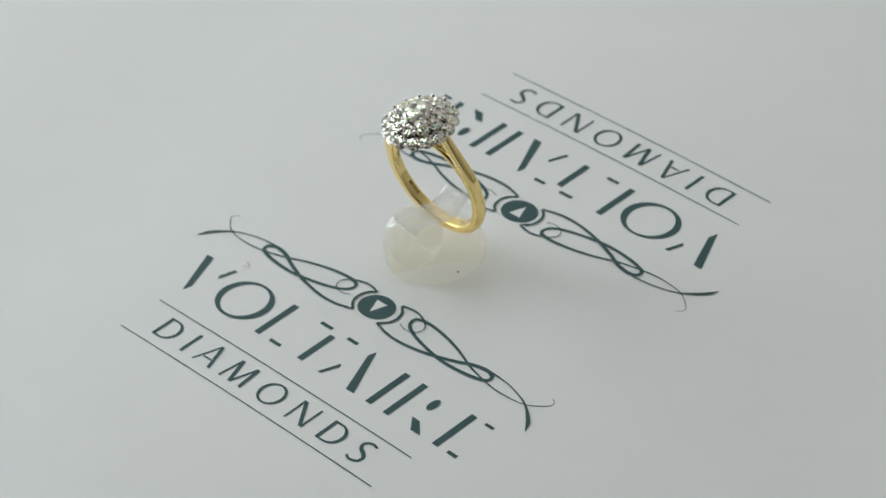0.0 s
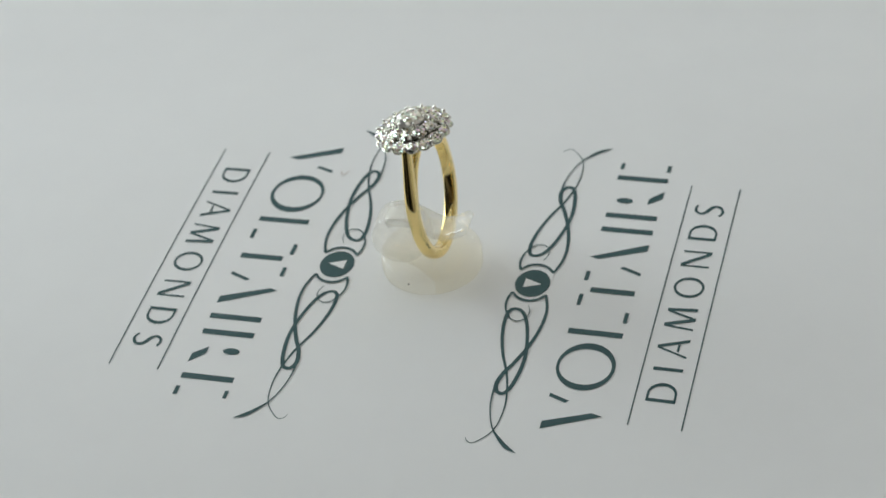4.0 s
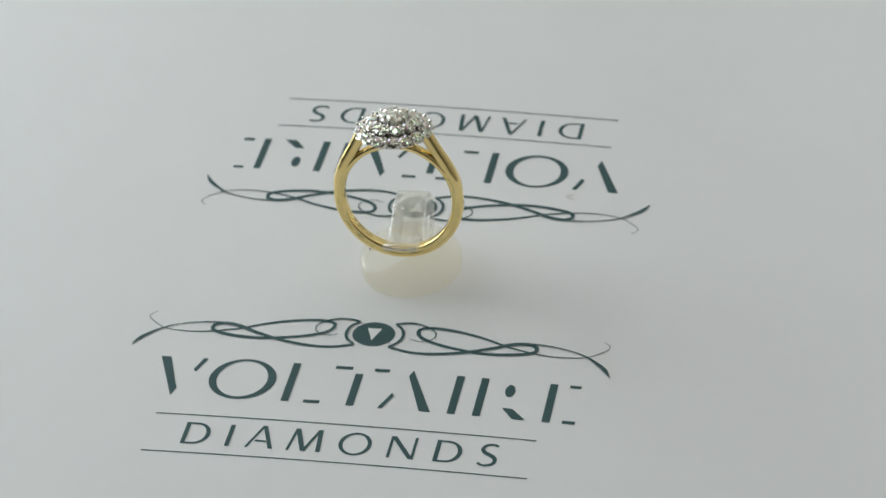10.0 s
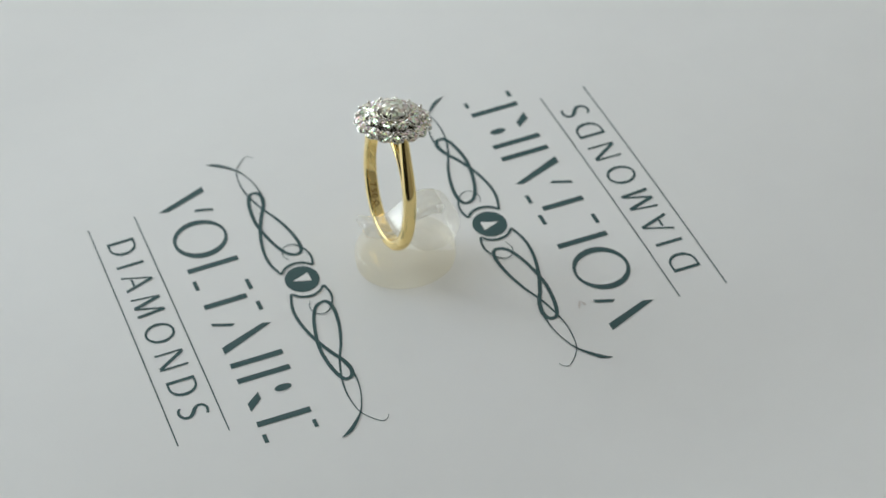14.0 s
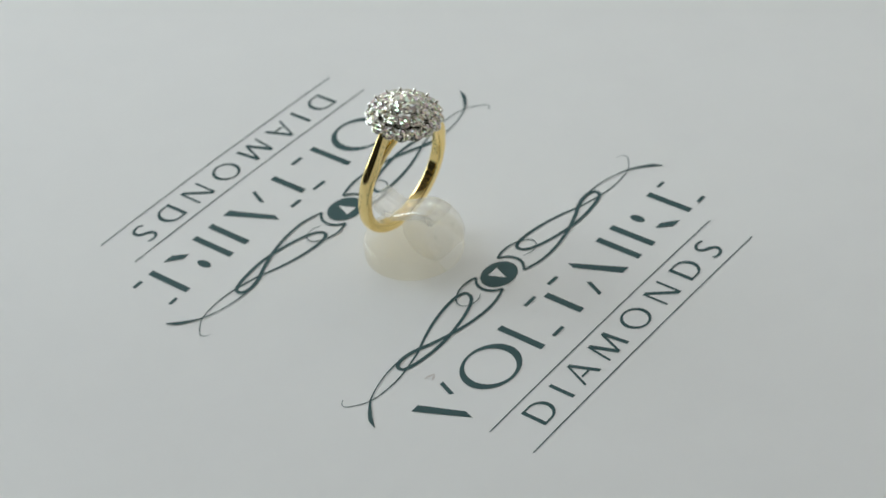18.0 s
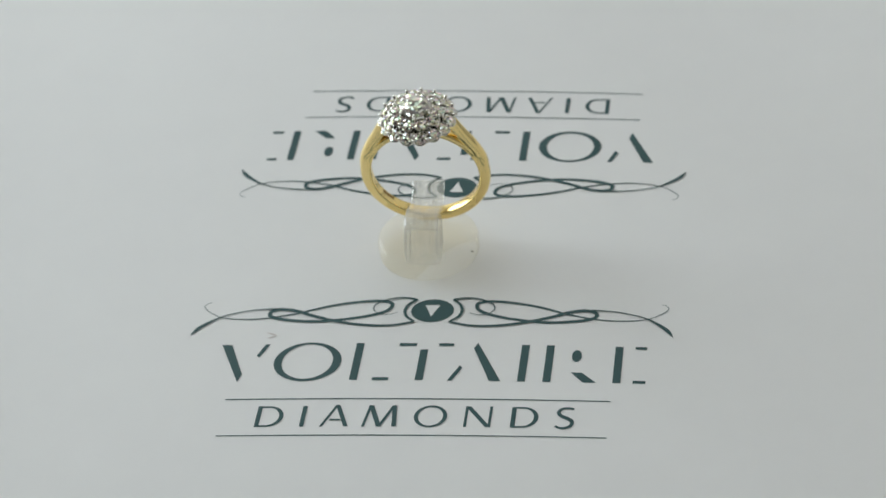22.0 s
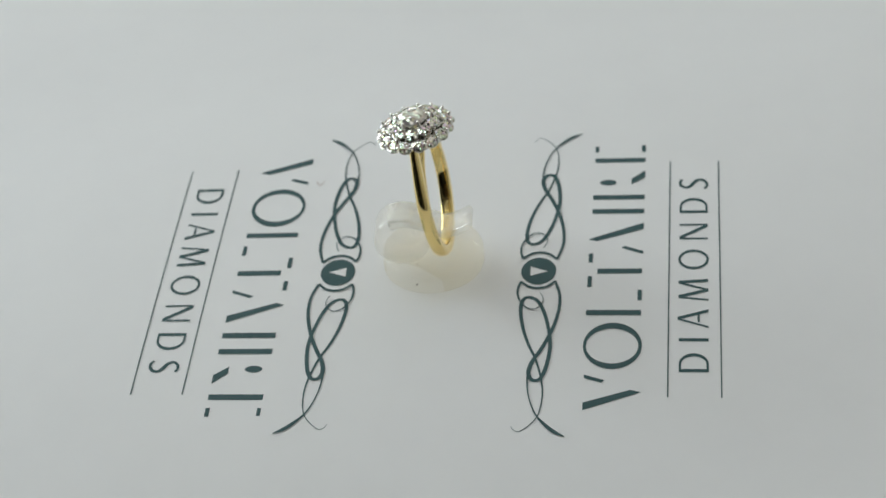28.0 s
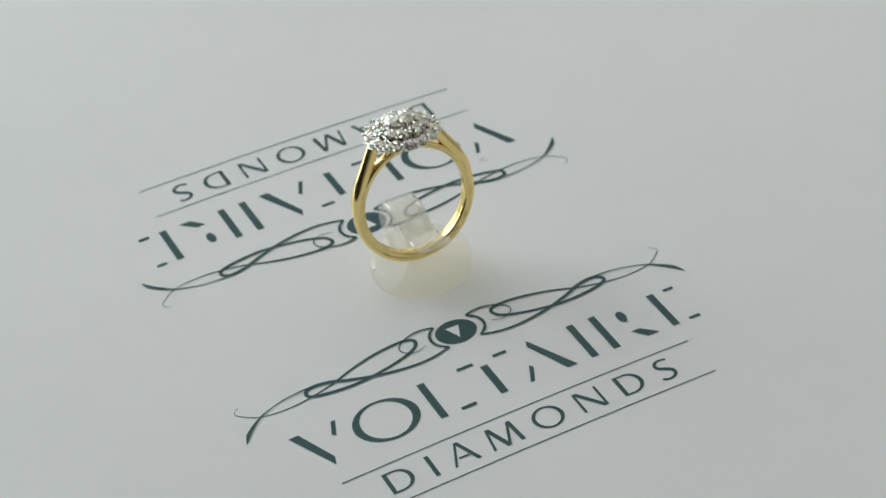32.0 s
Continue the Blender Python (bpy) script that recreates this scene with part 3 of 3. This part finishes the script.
def tier(count, radius, z, d, tilt, phase, claw_r, claw_z, claw_t, claw_h):
    gem = cup = prong = None
    rnd = random.Random(count)
    for k in range(count):
        a = 2 * math.pi * (k + phase) / count
        m = on_ring(radius, z, a, tilt)
        if gem is None:
            g = part("stone", brilliant(d), M_GEM, ring, "small round brilliant diamond")
            c = part("collet", collet(d), M_WHITE_GOLD, ring, "white gold stone cup", True)
            gem, cup = g.data, c.data
            g.matrix_basis, c.matrix_basis = m, m
        else:
            turn = Euler((rnd.uniform(-0.09, 0.09), rnd.uniform(-0.09, 0.09), rnd.uniform(0, 0.79))).to_matrix().to_4x4()
            tagged(again("stone", gem, ring, m @ turn), "small round brilliant diamond")
            tagged(again("collet", cup, ring, m), "white gold stone cup")
        m = on_ring(claw_r, claw_z, a + math.pi / count, tilt * 1.2)
        if prong is None:
            p = part("claw", claw(claw_h, claw_t), M_WHITE_GOLD, ring, "white gold claw", True)
            prong = p.data
            p.matrix_basis = m
        else:
            tagged(again("claw", prong, ring, m), "white gold claw")


tier(OUT_N, OUT_R, OUT_Z, OUT_D, OUT_T, 0.5, 5.68, 11.92, 0.29, 0.95)
tier(IN_N, IN_R, IN_Z, IN_D, IN_T, 0.0, 3.8, 12.95, 0.25, 0.9)
bead = None
for k in range(16):
    m = on_ring(4.05, 12.5, 2 * math.pi * (k + 0.5) / 16, 20)
    if bead is None:
        p = part("claw", claw(0.9, 0.24), M_WHITE_GOLD, ring, "white gold claw", True)
        bead = p.data
        p.matrix_basis = m
    else:
        tagged(again("claw", bead, ring, m), "white gold claw")
prong = None
for k in range(6):
    m = on_ring(2.32, 13.9, math.pi * (k + 0.5) / 3, -10)
    if prong is None:
        p = part("claw", claw(1.3, 0.27), M_WHITE_GOLD, ring, "white gold claw", True)
        prong = p.data
        p.matrix_basis = m
    else:
        tagged(again("claw", prong, ring, m), "white gold claw")


def hallmark(text, start, height):
    """Small stamped figures down the inside of the band, from the angle start, in degrees from the bottom."""
    a = radians(start)
    for ch in text:
        vs, fs = glyph(ch)
        lo, hi = vs.min(0), vs.max(0)
        s = height / (hi[1] - lo[1])
        bm = bmesh.new()
        pts = []
        for x, y, z in vs:
            b = a - (x - lo[0]) * s / INNER
            pts.append(bm.verts.new(((INNER - 0.02) * math.sin(b), ((lo[1] + hi[1]) / 2 - y) * s, -(INNER - 0.02) * math.cos(b) * TALL)))
        for f in fs:
            bm.faces.new([pts[i] for i in f])
        part("hallmark_figure", bm, M_MARK, band, "small stamped figure " + ch)
        a -= ((hi[0] - lo[0]) * s + 0.3) / INNER
    bm = bmesh.new()
    rings = [[bm.verts.new(((INNER - 0.02) * math.sin(a - (0.6 + r * math.cos(k * math.pi / 2)) / INNER), r * 0.85 * math.sin(k * math.pi / 2),
                            -(INNER - 0.02) * math.cos(a - (0.6 + r * math.cos(k * math.pi / 2)) / INNER) * TALL)) for k in range(4)] for r in (0.62, 0.42)]
    for k in range(4):
        bm.faces.new((rings[0][k], rings[0][(k + 1) % 4], rings[1][(k + 1) % 4], rings[1][k]))
    part("hallmark_lozenge", bm, M_MARK, band, "small stamped lozenge")


hallmark("750", 60, 1.0)
# the worn stamp across from it: a row of small bars
for k in range(7):
    a0 = radians(-58.3 + 2.35 * k)
    bm = bmesh.new()
    tall = (0.27, 0.33, 0.24, 0.33, 0.3, 0.25, 0.32)[k]
    bm.faces.new([bm.verts.new(((INNER - 0.02) * math.sin(a0 + da), 0.25 + dy, -(INNER - 0.02) * math.cos(a0 + da) * TALL))
                  for da, dy in ((0, -tall), (radians(1.75), -tall), (radians(1.75), tall), (0, tall))])
    part("hallmark_bar", bm, M_MARK, band, "worn stamped bar")

# ---- everything on the card turns with it ----


def motions():
    for ob, rest in ((card, Matrix.Identity(4)), (stand, STAND_M), (ring, RING_M)):
        walk(ob, [(t, pose(0, 0, 0, 0, 0, SPIN * t) @ rest) for t in range(33)])


motions()
